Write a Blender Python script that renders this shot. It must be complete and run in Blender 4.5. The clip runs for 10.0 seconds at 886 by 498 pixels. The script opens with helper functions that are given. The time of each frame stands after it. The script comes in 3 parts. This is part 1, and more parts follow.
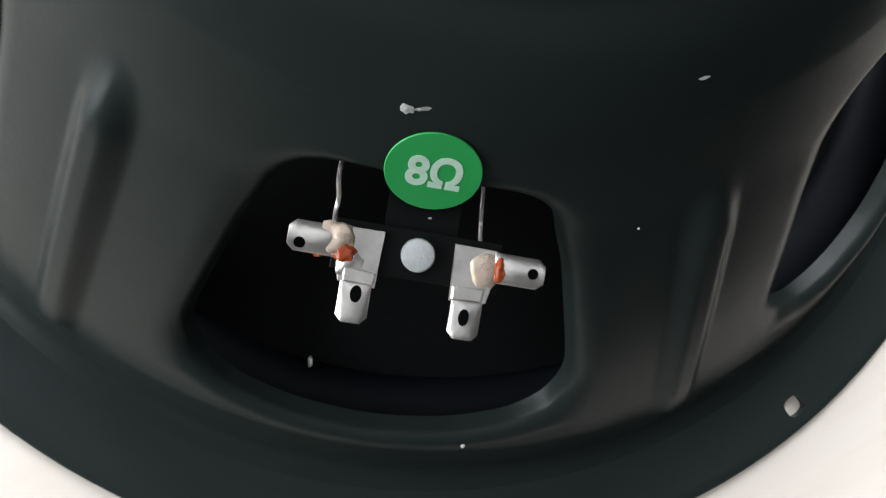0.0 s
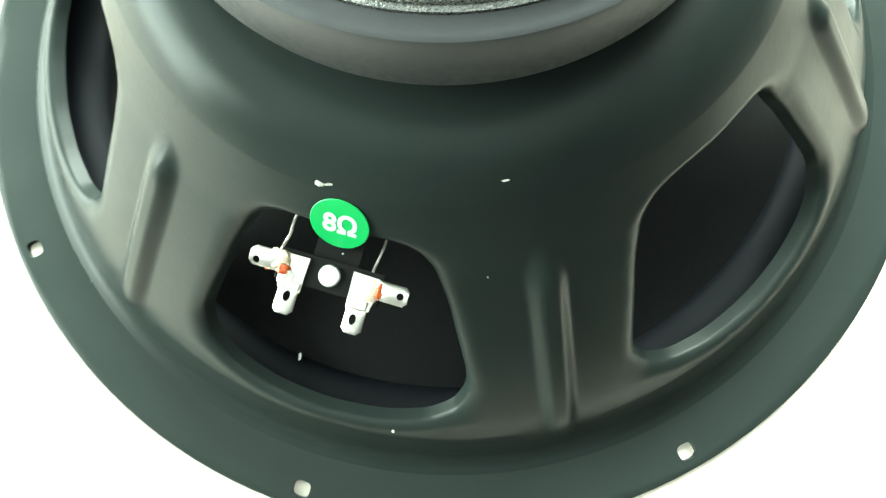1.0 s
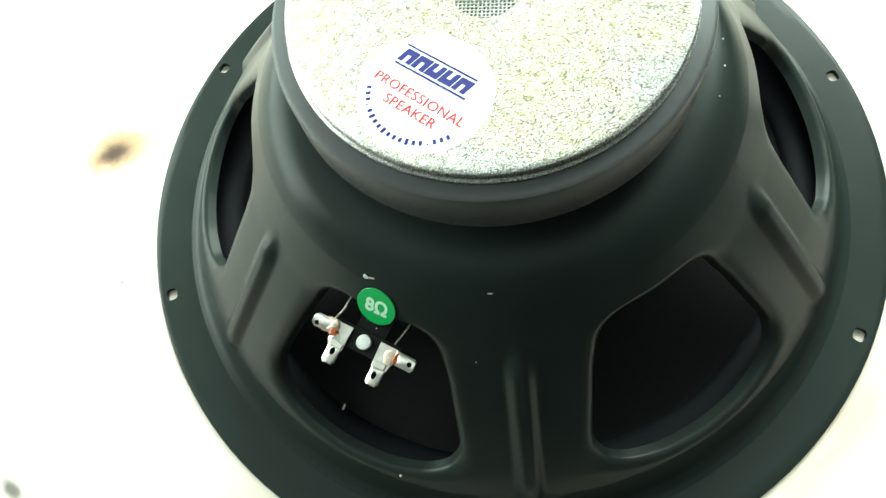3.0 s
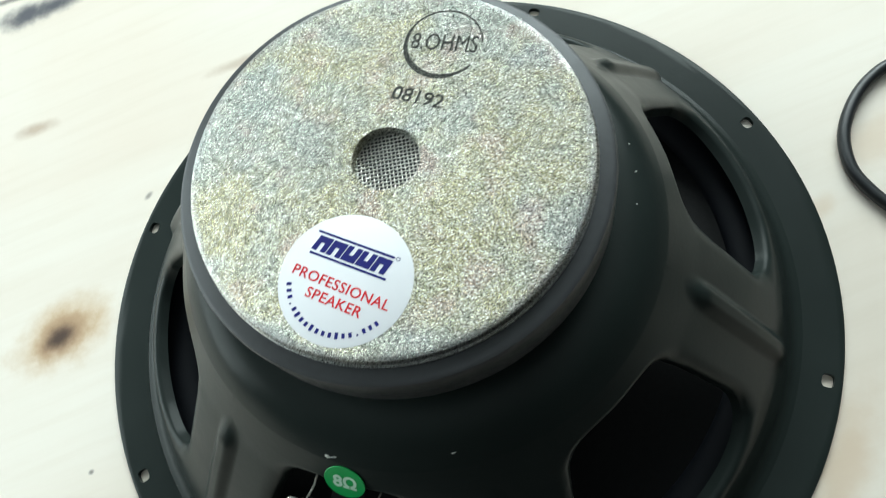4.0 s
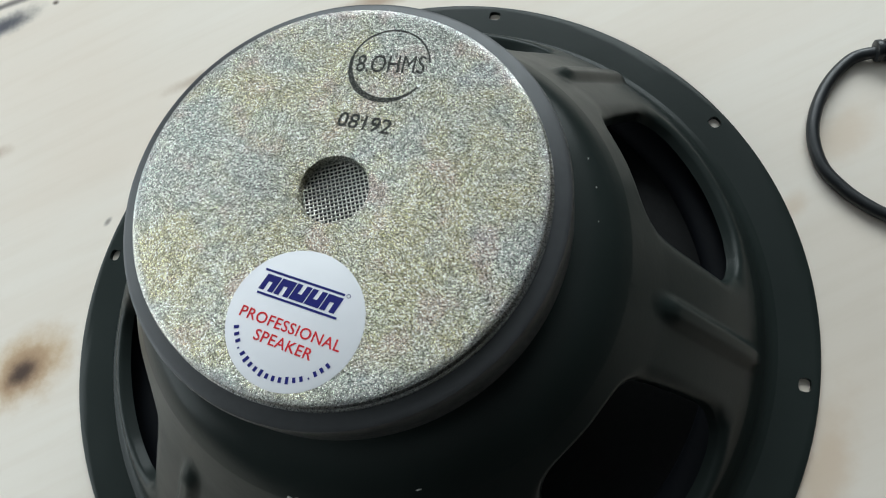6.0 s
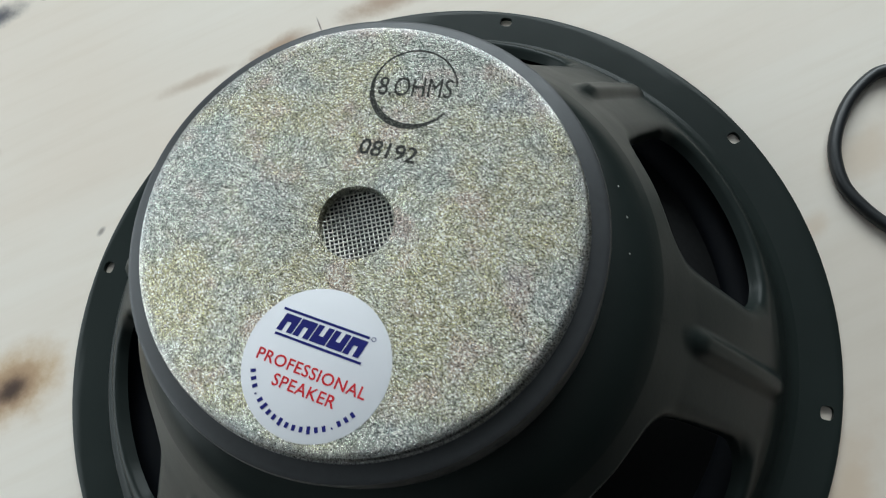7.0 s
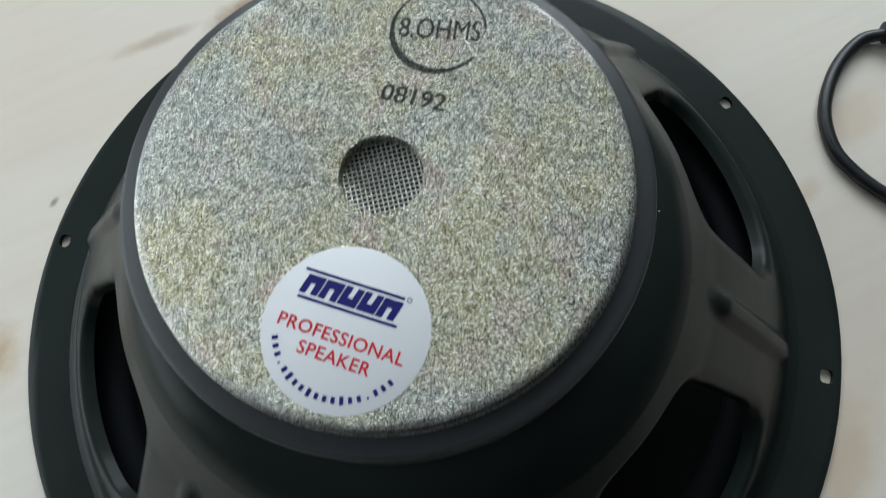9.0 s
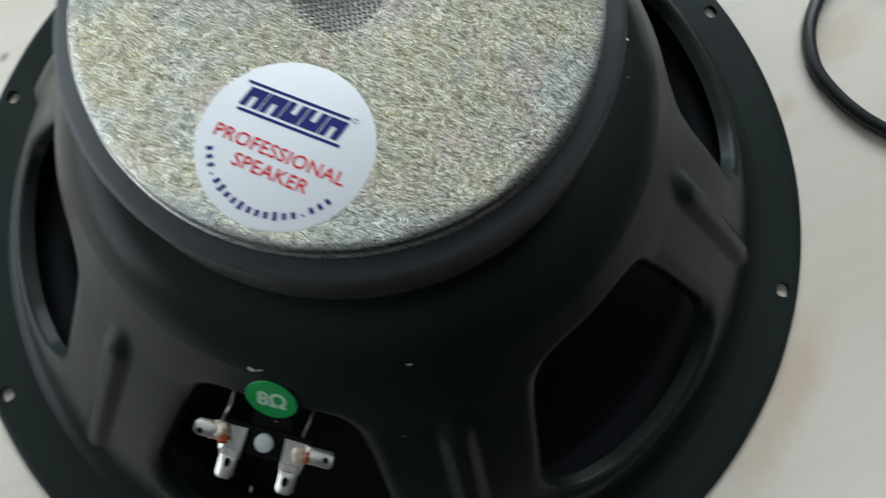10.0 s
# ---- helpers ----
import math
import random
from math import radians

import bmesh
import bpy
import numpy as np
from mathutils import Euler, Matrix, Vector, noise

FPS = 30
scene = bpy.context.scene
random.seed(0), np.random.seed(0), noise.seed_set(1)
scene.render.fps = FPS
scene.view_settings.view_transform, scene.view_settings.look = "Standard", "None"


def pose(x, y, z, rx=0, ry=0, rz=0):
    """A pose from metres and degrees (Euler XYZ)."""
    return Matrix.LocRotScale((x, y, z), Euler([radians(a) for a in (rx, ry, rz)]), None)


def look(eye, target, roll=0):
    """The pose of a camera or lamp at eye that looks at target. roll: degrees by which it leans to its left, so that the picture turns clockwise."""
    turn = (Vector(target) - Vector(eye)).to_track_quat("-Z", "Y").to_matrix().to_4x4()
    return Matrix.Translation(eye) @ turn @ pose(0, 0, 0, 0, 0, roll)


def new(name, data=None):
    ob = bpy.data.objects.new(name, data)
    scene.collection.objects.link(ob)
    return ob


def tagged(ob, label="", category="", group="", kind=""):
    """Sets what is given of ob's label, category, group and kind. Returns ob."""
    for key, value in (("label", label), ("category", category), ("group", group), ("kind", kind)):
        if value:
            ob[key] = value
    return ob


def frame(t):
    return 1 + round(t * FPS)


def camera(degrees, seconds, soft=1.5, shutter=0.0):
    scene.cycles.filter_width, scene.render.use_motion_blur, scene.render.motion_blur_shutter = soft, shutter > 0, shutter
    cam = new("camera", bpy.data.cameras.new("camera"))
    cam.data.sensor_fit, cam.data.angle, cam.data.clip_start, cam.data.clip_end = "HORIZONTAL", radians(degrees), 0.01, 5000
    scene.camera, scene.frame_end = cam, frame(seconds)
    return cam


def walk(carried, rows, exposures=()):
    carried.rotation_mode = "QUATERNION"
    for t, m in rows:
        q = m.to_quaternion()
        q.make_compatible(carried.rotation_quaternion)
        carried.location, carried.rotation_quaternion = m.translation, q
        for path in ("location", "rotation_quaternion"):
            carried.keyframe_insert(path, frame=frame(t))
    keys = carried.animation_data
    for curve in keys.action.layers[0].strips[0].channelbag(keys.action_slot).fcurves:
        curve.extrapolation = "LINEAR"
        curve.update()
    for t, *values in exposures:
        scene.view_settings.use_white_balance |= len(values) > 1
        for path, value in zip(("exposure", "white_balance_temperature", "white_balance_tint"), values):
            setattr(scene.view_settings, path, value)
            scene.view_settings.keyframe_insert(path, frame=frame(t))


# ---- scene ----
cam = camera(61.96, 10.0, soft=1.1, shutter=0.4)
PATH = [
    (0, (-0.0251, -0.1054, 0.1781), (0.2486, 0.1517, -1.7838), 46.36),
    (0.5, (-0.0183, -0.1108, 0.2021), (0.1998, 0.1667, -1.7665), 39.35),
    (1, (0.0163, -0.1167, 0.2338), (-0.0727, 0.2891, -1.7225), -5.41),
    (1.5, (0.0387, -0.1346, 0.254), (-0.2698, 0.3017, -1.6733), -20.71),
    (2, (0.0535, -0.1343, 0.2882), (-0.4203, 0.3826, -1.5848), -24.76),
    (2.2, (0.057, -0.1345, 0.2985), (-0.4823, 0.3985, -1.5522), -26.48),
    (3.3, (0.0477, -0.1213, 0.292), (-0.3375, 0.5224, -1.562), -17.69),
    (3.5, (0.0494, -0.1073, 0.2951), (-0.3179, 0.5573, -1.5551), -19.23),
    (4, (0.0544, -0.0918, 0.3036), (-0.3249, 0.6078, -1.5313), -24.17),
    (4.5, (0.0635, -0.0824, 0.3052), (-0.3081, 0.6283, -1.527), -26.59),
    (5, (0.0639, -0.0828, 0.303), (-0.3076, 0.6209, -1.5319), -26.66),
    (5.5, (0.0638, -0.0823, 0.3009), (-0.2986, 0.6135, -1.5387), -26.17),
    (7, (0.049, -0.0637, 0.295), (-0.2555, 0.5822, -1.5732), -23.32),
    (7.5, (0.0377, -0.0569, 0.2915), (-0.2127, 0.5923, -1.5836), -20.44),
    (8, (0.0271, -0.0541, 0.2844), (-0.1588, 0.5937, -1.5987), -16.27),
    (8.5, (0.024, -0.0591, 0.2858), (-0.1165, 0.5813, -1.6037), -12.97),
    (9, (0.0237, -0.0671, 0.2818), (-0.0953, 0.5526, -1.6161), -10.32),
    (9.5, (0.0187, -0.0881, 0.2786), (-0.1349, 0.4805, -1.6327), -11.30),
    (10, (0.0308, -0.0907, 0.2663), (-0.0236, 0.4309, -1.6637), -1.14),
]

EXPOSURES = [(0, -0.2, 6650, 18), (0.5, 0.8, 6850, 4), (1, 1.75, 7000, -8), (1.5, 1.7, 7050, -8), (2, 1.2, 7050, -8), (3.5, -0.12, 6750, -6), (4.0, -0.8, 6500, 3), (4.3, -1.05, 6500, 8), (4.5, -1.15, 6500, 8), (5.5, -1.3, 6500, 10), (7, -1.45, 6450, 10), (8.5, -1.55, 6400, 10), (10, -1.35, 6400, 10)]
walk(cam, [(t, look(eye, target, roll)) for t, eye, target, roll in PATH], EXPOSURES)

# ---- daylight ----
world = bpy.data.worlds.new("sky")
scene.world = world
world.use_nodes = True
wn = world.node_tree.nodes
sky = wn.new("ShaderNodeTexSky")
sky.sky_type, sky.sun_disc, sky.sun_elevation, sky.sun_rotation = "NISHITA", False, radians(40), radians(90)
wn["Background"].inputs["Strength"].default_value = 0.1
world.node_tree.links.new(sky.outputs["Color"], wn["Background"].inputs["Color"])

# soft daylight that comes in through the room's window
def window_light(width, height, watts, eye, target):
    lamp = bpy.data.lights.new("window_daylight", "AREA")
    lamp.shape, lamp.size, lamp.size_y, lamp.energy, lamp.color = "RECTANGLE", width, height, watts, (0.88, 0.98, 1.0)
    new("window_daylight", lamp).matrix_world = look(eye, target)


window_light(2.16, 1.76, 110, (-2.17, 0.1, 1.0), (0.0, 0.1, 1.0))
window_light(2.56, 1.66, 265, (0.0, 2.17, 1.60), (0.0, 0.0, 1.60))


# ---- materials ----
class Nodes:
    """Short hand for a material's node tree."""

    def __init__(self, name, rough=0.5, metal=0.0, color=(0.5, 0.5, 0.5)):
        self.m = bpy.data.materials.new(name)
        self.m.use_nodes = True
        self.t = self.m.node_tree
        self.b = self.t.nodes["Principled BSDF"]
        self.b.inputs["Roughness"].default_value = rough
        self.b.inputs["Metallic"].default_value = metal
        self.b.inputs["Base Color"].default_value = (*color, 1)
        self.p = self.t.nodes.new("ShaderNodeTexCoord").outputs["Object"]

    def put(self, value, socket):
        if isinstance(value, bpy.types.NodeSocket):
            self.t.links.new(value, socket)
        elif isinstance(value, (tuple, list)) and len(value) == 3 and socket.type == "RGBA":
            socket.default_value = (*value, 1)
        else:
            socket.default_value = value

    def add(self, kind, **values):
        n = self.t.nodes.new(kind)
        for k, v in values.items():
            self.put(v, n.inputs[k])
        return n

    def math(self, op, a, b=0.0, clamp=False):
        n = self.t.nodes.new("ShaderNodeMath")
        n.operation, n.use_clamp = op, clamp
        self.put(a, n.inputs[0])
        self.put(b, n.inputs[1])
        return n.outputs[0]

    def place(self, at=(0, 0, 0), turn=0.0, scale=(1, 1, 1)):
        """Coordinates about a spot, turned, and divided by a size."""
        n = self.t.nodes.new("ShaderNodeMapping")
        n.vector_type = "TEXTURE"
        self.put(self.p, n.inputs["Vector"])
        n.inputs["Location"].default_value = at
        n.inputs["Rotation"].default_value = (0, 0, radians(turn))
        n.inputs["Scale"].default_value = scale
        return n.outputs[0]

    def noise(self, scale, detail=3.0, rough=0.55, vector=None, distort=0.0):
        return self.add("ShaderNodeTexNoise", Vector=vector or self.p, Scale=scale, Detail=detail, Roughness=rough, Distortion=distort).outputs[0]

    def ramp(self, fac, low, high, a=0.0, b=1.0):
        n = self.t.nodes.new("ShaderNodeMapRange")
        n.interpolation_type = "SMOOTHSTEP"
        for k, v in zip(("Value", "From Min", "From Max", "To Min", "To Max"), (fac, low, high, a, b)):
            self.put(v, n.inputs[k])
        return n.outputs[0]

    def mix(self, fac, a, b, blend="MIX"):
        n = self.t.nodes.new("ShaderNodeMix")
        n.data_type, n.blend_type = "RGBA", blend
        self.put(fac, n.inputs[0])
        self.put(a, n.inputs[6])
        self.put(b, n.inputs[7])
        return n.outputs[2]

    def bump(self, height, strength=0.3, distance=0.0003):
        n = self.add("ShaderNodeBump", Height=height, Strength=strength, Distance=distance)
        self.put(n.outputs[0], self.b.inputs["Normal"])

    def done(self, color=None, rough=None, spec=None):
        if color is not None:
            self.put(color, self.b.inputs["Base Color"])
        if rough is not None:
            self.put(rough, self.b.inputs["Roughness"])
        if spec is not None:
            self.put(spec, self.b.inputs["Specular IOR Level"])
        return self.m


def paint_black():
    n = Nodes("black_enamel")
    big, fine = n.noise(45), n.noise(900, 2)
    n.bump(n.math("ADD", n.math("MULTIPLY", fine, 0.5), n.noise(250, 2)), 0.12, 0.0003)
    dust = n.ramp(n.noise(700, 4, 0.7), 0.64, 0.82, 0.0, 0.25)
    return n.done(n.mix(dust, n.mix(big, (0.0138, 0.0184, 0.0172), (0.0176, 0.0232, 0.0217)), (0.06, 0.06, 0.058)), n.ramp(big, 0.3, 0.7, 0.28, 0.34), 0.12)


def zinc():
    n = Nodes("zinc_plated_steel", metal=1.0)
    a, b = n.noise(42, 3), n.noise(75, 3, vector=n.place((0.3, 0.1, 0.2)))
    tone = n.mix(n.ramp(a, 0.40, 0.62), (0.43, 0.445, 0.405), (0.51, 0.47, 0.31))
    tone = n.mix(n.ramp(b, 0.53, 0.68, 0, 0.65), tone, (0.52, 0.39, 0.35))
    tone = n.mix(n.ramp(n.noise(55, 2, vector=n.place((0.7, 0.4, 0.1))), 0.54, 0.72, 0, 0.4), tone, (0.34, 0.40, 0.375))
    tone = n.mix(n.ramp(n.noise(65, 2, vector=n.place((0.2, 0.9, 0.5))), 0.58, 0.74, 0, 0.4), tone, (0.36, 0.38, 0.43))
    d = n.add("ShaderNodeVectorMath", Vector=n.place(scale=(1, 1, 1000.0)))
    d.operation = "LENGTH"
    worn = n.ramp(n.math("ADD", d.outputs["Value"], n.math("MULTIPLY", n.noise(110, 3), 0.003)), 0.0545, 0.0580)
    v = n.add("ShaderNodeTexVoronoi", Vector=n.p, Scale=2400.0)
    cell = n.add("ShaderNodeSeparateColor", Color=v.outputs["Color"]).outputs[0]
    grain, patch = n.noise(2800, 2, 0.6), n.noise(360, 4, 0.65)
    mass = n.math("ADD", n.math("ADD", n.math("MULTIPLY", grain, 0.6), n.math("MULTIPLY", cell, 0.28)), n.math("MULTIPLY", patch, 0.28))
    dull = n.mix(n.ramp(mass, 0.41, 0.56, 0.60, 0.0), tone, (0.05, 0.05, 0.045))
    # bright specks: glints of the grain painted into the metal's colour
    sparkle_tone = n.mix(n.ramp(mass, 0.58, 0.73, 0.0, 0.85), dull, (0.94, 0.93, 0.85))
    tone = n.mix(n.math("MULTIPLY", worn, 0.6), sparkle_tone, (0.33, 0.33, 0.34))
    height = n.math("ADD", grain, n.math("MULTIPLY", cell, 0.6))
    n.bump(n.math("MULTIPLY", height, n.math("SUBTRACT", 1.0, n.math("MULTIPLY", worn, 0.85))), 1.0, 0.0008)
    return n.done(tone, n.ramp(grain, 0.3, 0.7, 0.22, 0.36))


def pine():
    n = Nodes("pale_pine_board", rough=0.55)
    grain = n.noise(9, 5, 0.6, n.place(turn=26, scale=(9.0, 1, 1)), 0.6)
    fine = n.noise(160, 4, 0.6, n.place(turn=26, scale=(14.0, 1, 1)))
    color = n.mix(n.ramp(grain, 0.35, 0.65), (0.74, 0.68, 0.61), (0.70, 0.62, 0.54))
    color = n.mix(n.ramp(fine, 0.42, 0.72, 0, 0.25), color, (0.63, 0.545, 0.455))
    color = n.mix(n.ramp(n.noise(4.5, 3), 0.5, 0.75, 0, 0.3), color, (0.70, 0.56, 0.45))
    wobble = n.math("MULTIPLY", n.math("SUBTRACT", n.noise(90, 4, 0.6), 0.5), 0.9)
    for x, y, turn, long, wide, tint, core in SPOTS:
        d = n.add("ShaderNodeVectorMath", Vector=n.place((x, y, 0), turn, (long, wide, 1000.0)))
        d.operation = "LENGTH"
        edge = n.math("ADD", d.outputs["Value"], wobble)
        color = n.mix(n.ramp(edge, 0.15, 1.15, core, 0.0), color, tint)
    n.bump(fine, 0.1, 0.0004)
    return n.done(color, n.ramp(grain, 0.3, 0.7, 0.5, 0.62), 0.3)


# knots, resin streaks and marks of the board, and the cable's painted shadow: place, direction, half length and width,
# colour, strength
HONEY, BROWN, DARK, GREY, SLATE = (0.50, 0.33, 0.17), (0.33, 0.205, 0.125), (0.06, 0.032, 0.02), (0.13, 0.115, 0.11), (0.085, 0.085, 0.10)
TAN = (0.60, 0.46, 0.34)
SPOTS = [
    (-0.181, -0.028, 35, 0.030, 0.018, HONEY, 0.9), (-0.181, -0.029, 40, 0.017, 0.0115, BROWN, 0.95), (-0.1815, -0.0295, 30, 0.0090, 0.0065, DARK, 1.0),
    (-0.231, 0.080, 20, 0.014, 0.005, BROWN, 0.6), (-0.029, 0.164, 22, 0.034, 0.008, BROWN, 0.75), (-0.018, 0.168, 25, 0.012, 0.0045, DARK, 0.6),
    (-0.084, 0.138, 34, 0.022, 0.007, BROWN, 0.8), (-0.123, 0.121, 25, 0.022, 0.004, BROWN, 0.45), (-0.260, 0.1705, 20, 0.075, 0.0030, GREY, 0.9),
    (-0.247, 0.1600, 27, 0.026, 0.0085, SLATE, 1.0), (-0.262, 0.1540, 27, 0.024, 0.0100, SLATE, 1.0), (-0.218, 0.1740, 0, 0.0026, 0.002, DARK, 0.9), (-0.152, -0.178, -20, 0.009, 0.0042, GREY, 1.0),
    (-0.065, 0.150, -66, 0.0065, 0.0006, DARK, 0.9), (-0.148, -0.086, 40, 0.0016, 0.0012, GREY, 0.8),
    (-0.156, 0.0435, 60, 0.003, 0.0016, GREY, 0.7), (0.0865, 0.161, -40, 0.006, 0.0015, GREY, 0.8), (0.150, -0.055, 70, 0.034, 0.011, TAN, 0.7), (0.136, -0.085, 60, 0.020, 0.009, TAN, 0.45),
    # first entry: the cable's soft shadow, painted tan inside its loop
    (0.170, 0.078, 45, 0.022, 0.012, TAN, 0.5), (0.149, 0.047, 55, 0.010, 0.006, TAN, 0.5),
]


def plain(name, color, rough=0.5, metal=0.0, vary=0.12, scale=200.0, relief=0.1, spec=0.5):
    n = Nodes(name, rough, metal)
    f = n.noise(scale, 4)
    n.bump(n.noise(scale * 3, 3), relief, 0.0002)
    dark = tuple(c * (1 - vary) for c in color)
    light = tuple(min(1, c * (1 + vary)) for c in color)
    return n.done(n.mix(f, dark, light), n.ramp(f, 0.3, 0.7, max(0.05, rough - 0.06), rough + 0.06), spec)


def ink():
    n = Nodes("worn_black_ink", rough=0.6)
    bare = n.ramp(n.noise(2600, 3, 0.65), 0.50, 0.66, 0.0, 0.75)
    n.bump(n.noise(2900, 2), 0.5, 0.0003)
    return n.done(n.mix(bare, (0.016, 0.016, 0.014), (0.22, 0.22, 0.19)), None, 0.2)


BLACK, ZINC, PINE = paint_black(), zinc(), pine()
FERRITE = plain("grey_lacquered_metal", (0.046, 0.048, 0.051), 0.42, 0.2, vary=0.15, scale=500, spec=0.35)
PAPER = plain("black_cone_paper", (0.004, 0.0042, 0.0045), 0.7, vary=0.3, scale=400, relief=0.3, spec=0.2)
RUBBER = plain("black_rubber", (0.005, 0.006, 0.0085), 0.6, vary=0.2, scale=300, spec=0.14)
LABEL = plain("white_label", (0.69, 0.69, 0.72), 0.4, vary=0.02, scale=120, relief=0.03)
BLUE = plain("dark_blue_print", (0.010, 0.012, 0.13), 0.5, vary=0.05, spec=0.2)
RED = plain("red_print", (0.55, 0.020, 0.028), 0.5, vary=0.05, spec=0.2)
INK = ink()
GREEN = plain("green_label", (0.012, 0.36, 0.085), 0.4, vary=0.06, relief=0.04)
PALE = plain("pale_green_print", (0.55, 0.76, 0.6), 0.45, vary=0.1, scale=1200)
TIN = plain("tinned_brass", (0.66, 0.62, 0.58), 0.34, 0.9, vary=0.35, scale=300, relief=0.4)
SOLDER = plain("solder", (0.60, 0.47, 0.37), 0.32, 0.3, vary=0.15, scale=500, relief=0.6)
FLUX = plain("orange_flux", (0.36, 0.055, 0.010), 0.25, vary=0.3, scale=500, relief=0.3)
BOARD = plain("black_fibre_board", (0.004, 0.004, 0.004), 0.6, vary=0.3, scale=500, spec=0.1)
ALUMINIUM = plain("aluminium_rivet", (0.66, 0.67, 0.66), 0.45, 0.6, vary=0.18, scale=700, relief=0.4)
WIRE = plain("steel_wire", (0.66, 0.65, 0.60), 0.35, 0.8, vary=0.1, scale=500)
SPECK = plain("bright_speck", (0.75, 0.74, 0.70), 0.35, 0.5, vary=0.1, scale=800)
CABLE = plain("black_pvc", (0.008, 0.010, 0.012), 0.42, vary=0.2, scale=150)
WALL = plain("dark_wall_paint", (0.045, 0.044, 0.044), 0.8, vary=0.06, scale=3, relief=0.05)
FLOOR = plain("dark_floor", (0.03, 0.028, 0.027), 0.6, vary=0.1, scale=5)
CEILING = plain("pale_ceiling_paint", (0.36, 0.37, 0.38), 0.85, vary=0.04, scale=3, relief=0.05)


# ---- building helpers ----
def mesh_of(name, verts, faces, material, sharp=35):
    me = bpy.data.meshes.new(name)
    me.from_pydata([tuple(v) for v in verts], [], faces)
    me.validate()
    me.polygons.foreach_set("use_smooth", [True] * len(me.polygons))
    me.set_sharp_from_angle(angle=radians(sharp))
    me.materials.append(material)
    return me


def part(name, bm, material, parent=None, label="", sharp=35):
    """One mesh object from a bmesh, or from a mesh, under a thing."""
    if isinstance(bm, bmesh.types.BMesh):
        me = bpy.data.meshes.new(name)
        bmesh.ops.recalc_face_normals(bm, faces=bm.faces[:])
        bm.to_mesh(me)
        bm.free()
        me.polygons.foreach_set("use_smooth", [True] * len(me.polygons))
        me.set_sharp_from_angle(angle=radians(sharp))
        me.materials.append(material)
    else:
        me = bm
    ob = new(name, me)
    ob.parent = parent
    return tagged(ob, label)


def lathe(bm, profile, n=128, centre=(0, 0)):
    """Turns a row of (radius, height) about the z axis."""
    rows = []
    for r, z in profile:
        if r < 1e-6:
            rows.append([bm.verts.new((centre[0], centre[1], z))])
        else:
            rows.append([bm.verts.new((centre[0] + r * math.cos(2 * math.pi * i / n), centre[1] + r * math.sin(2 * math.pi * i / n), z)) for i in range(n)])
    for a, b in zip(rows, rows[1:]):
        for i in range(n):
            j = (i + 1) % n
            if len(a) == 1 and len(b) > 1:
                bm.faces.new((a[0], b[j], b[i]))
            elif len(b) == 1 and len(a) > 1:
                bm.faces.new((a[i], a[j], b[0]))
            elif len(a) > 1:
                bm.faces.new((a[i], a[j], b[j], b[i]))
    return bm


def tube(bm, points, radius, sides=10):
    """A round rod along a row of points; radius: one number, or one for each point."""
    pts = [Vector(p) for p in points]
    rows, side = [], None
    for k, p in enumerate(pts):
        ahead = (pts[min(k + 1, len(pts) - 1)] - pts[max(k - 1, 0)]).normalized()
        if side is None:
            side = ahead.orthogonal().normalized()
        side = (side - ahead * side.dot(ahead)).normalized()
        up = ahead.cross(side)
        r = radius[k] if isinstance(radius, (list, tuple)) else radius
        rows.append([bm.verts.new(p + r * (math.cos(2 * math.pi * i / sides) * side + math.sin(2 * math.pi * i / sides) * up)) for i in range(sides)])
    for a, b in zip(rows, rows[1:]):
        for i in range(sides):
            j = (i + 1) % sides
            bm.faces.new((a[i], a[j], b[j], b[i]))
    bm.faces.new(rows[0][::-1])
    bm.faces.new(rows[-1])
    return bm


def curve_points(ctrl, steps=10):
    """A smooth row of points through the given ones."""
    c = [Vector(p) for p in ctrl]
    c = [2 * c[0] - c[1]] + c + [2 * c[-1] - c[-2]]
    out = []
    for k in range(1, len(c) - 2):
        for i in range(steps):
            u = i / steps
            a, b, d, e = c[k - 1], c[k], c[k + 1], c[k + 2]
            out.append(0.5 * (2 * b + (d - a) * u + (2 * a - 5 * b + 4 * d - e) * u * u + (3 * b - a - 3 * d + e) * u ** 3))
    out.append(c[-2])
    return out


def slab(bm, outline, low, high, bevel=0.0):
    """A flat piece with the given outline, from one height to another, its upper edge bevelled."""
    n = len(outline)
    mid = sum((Vector((*p, 0)) for p in outline), Vector()) / n
    rows = [[bm.verts.new((x, y, low)) for x, y in outline]]
    if bevel:
        rows.append([bm.verts.new((x, y, high - bevel)) for x, y in outline])
        inner = []
        for x, y in outline:
            d = Vector((x, y, 0)) - mid
            inner.append((d * (1 - bevel / max(d.length, 1e-6)) + mid))
        rows.append([bm.verts.new((p.x, p.y, high)) for p in inner])
    else:
        rows.append([bm.verts.new((x, y, high)) for x, y in outline])
    for a, b in zip(rows, rows[1:]):
        for i in range(n):
            bm.faces.new((a[i], a[(i + 1) % n], b[(i + 1) % n], b[i]))
    bm.faces.new(rows[-1])
    bm.faces.new(rows[0][::-1])
    return bm


def box(bm, low, high):
    x0, y0, z0 = low
    x1, y1, z1 = high
    return slab(bm, [(x0, y0), (x1, y0), (x1, y1), (x0, y1)], z0, z1)


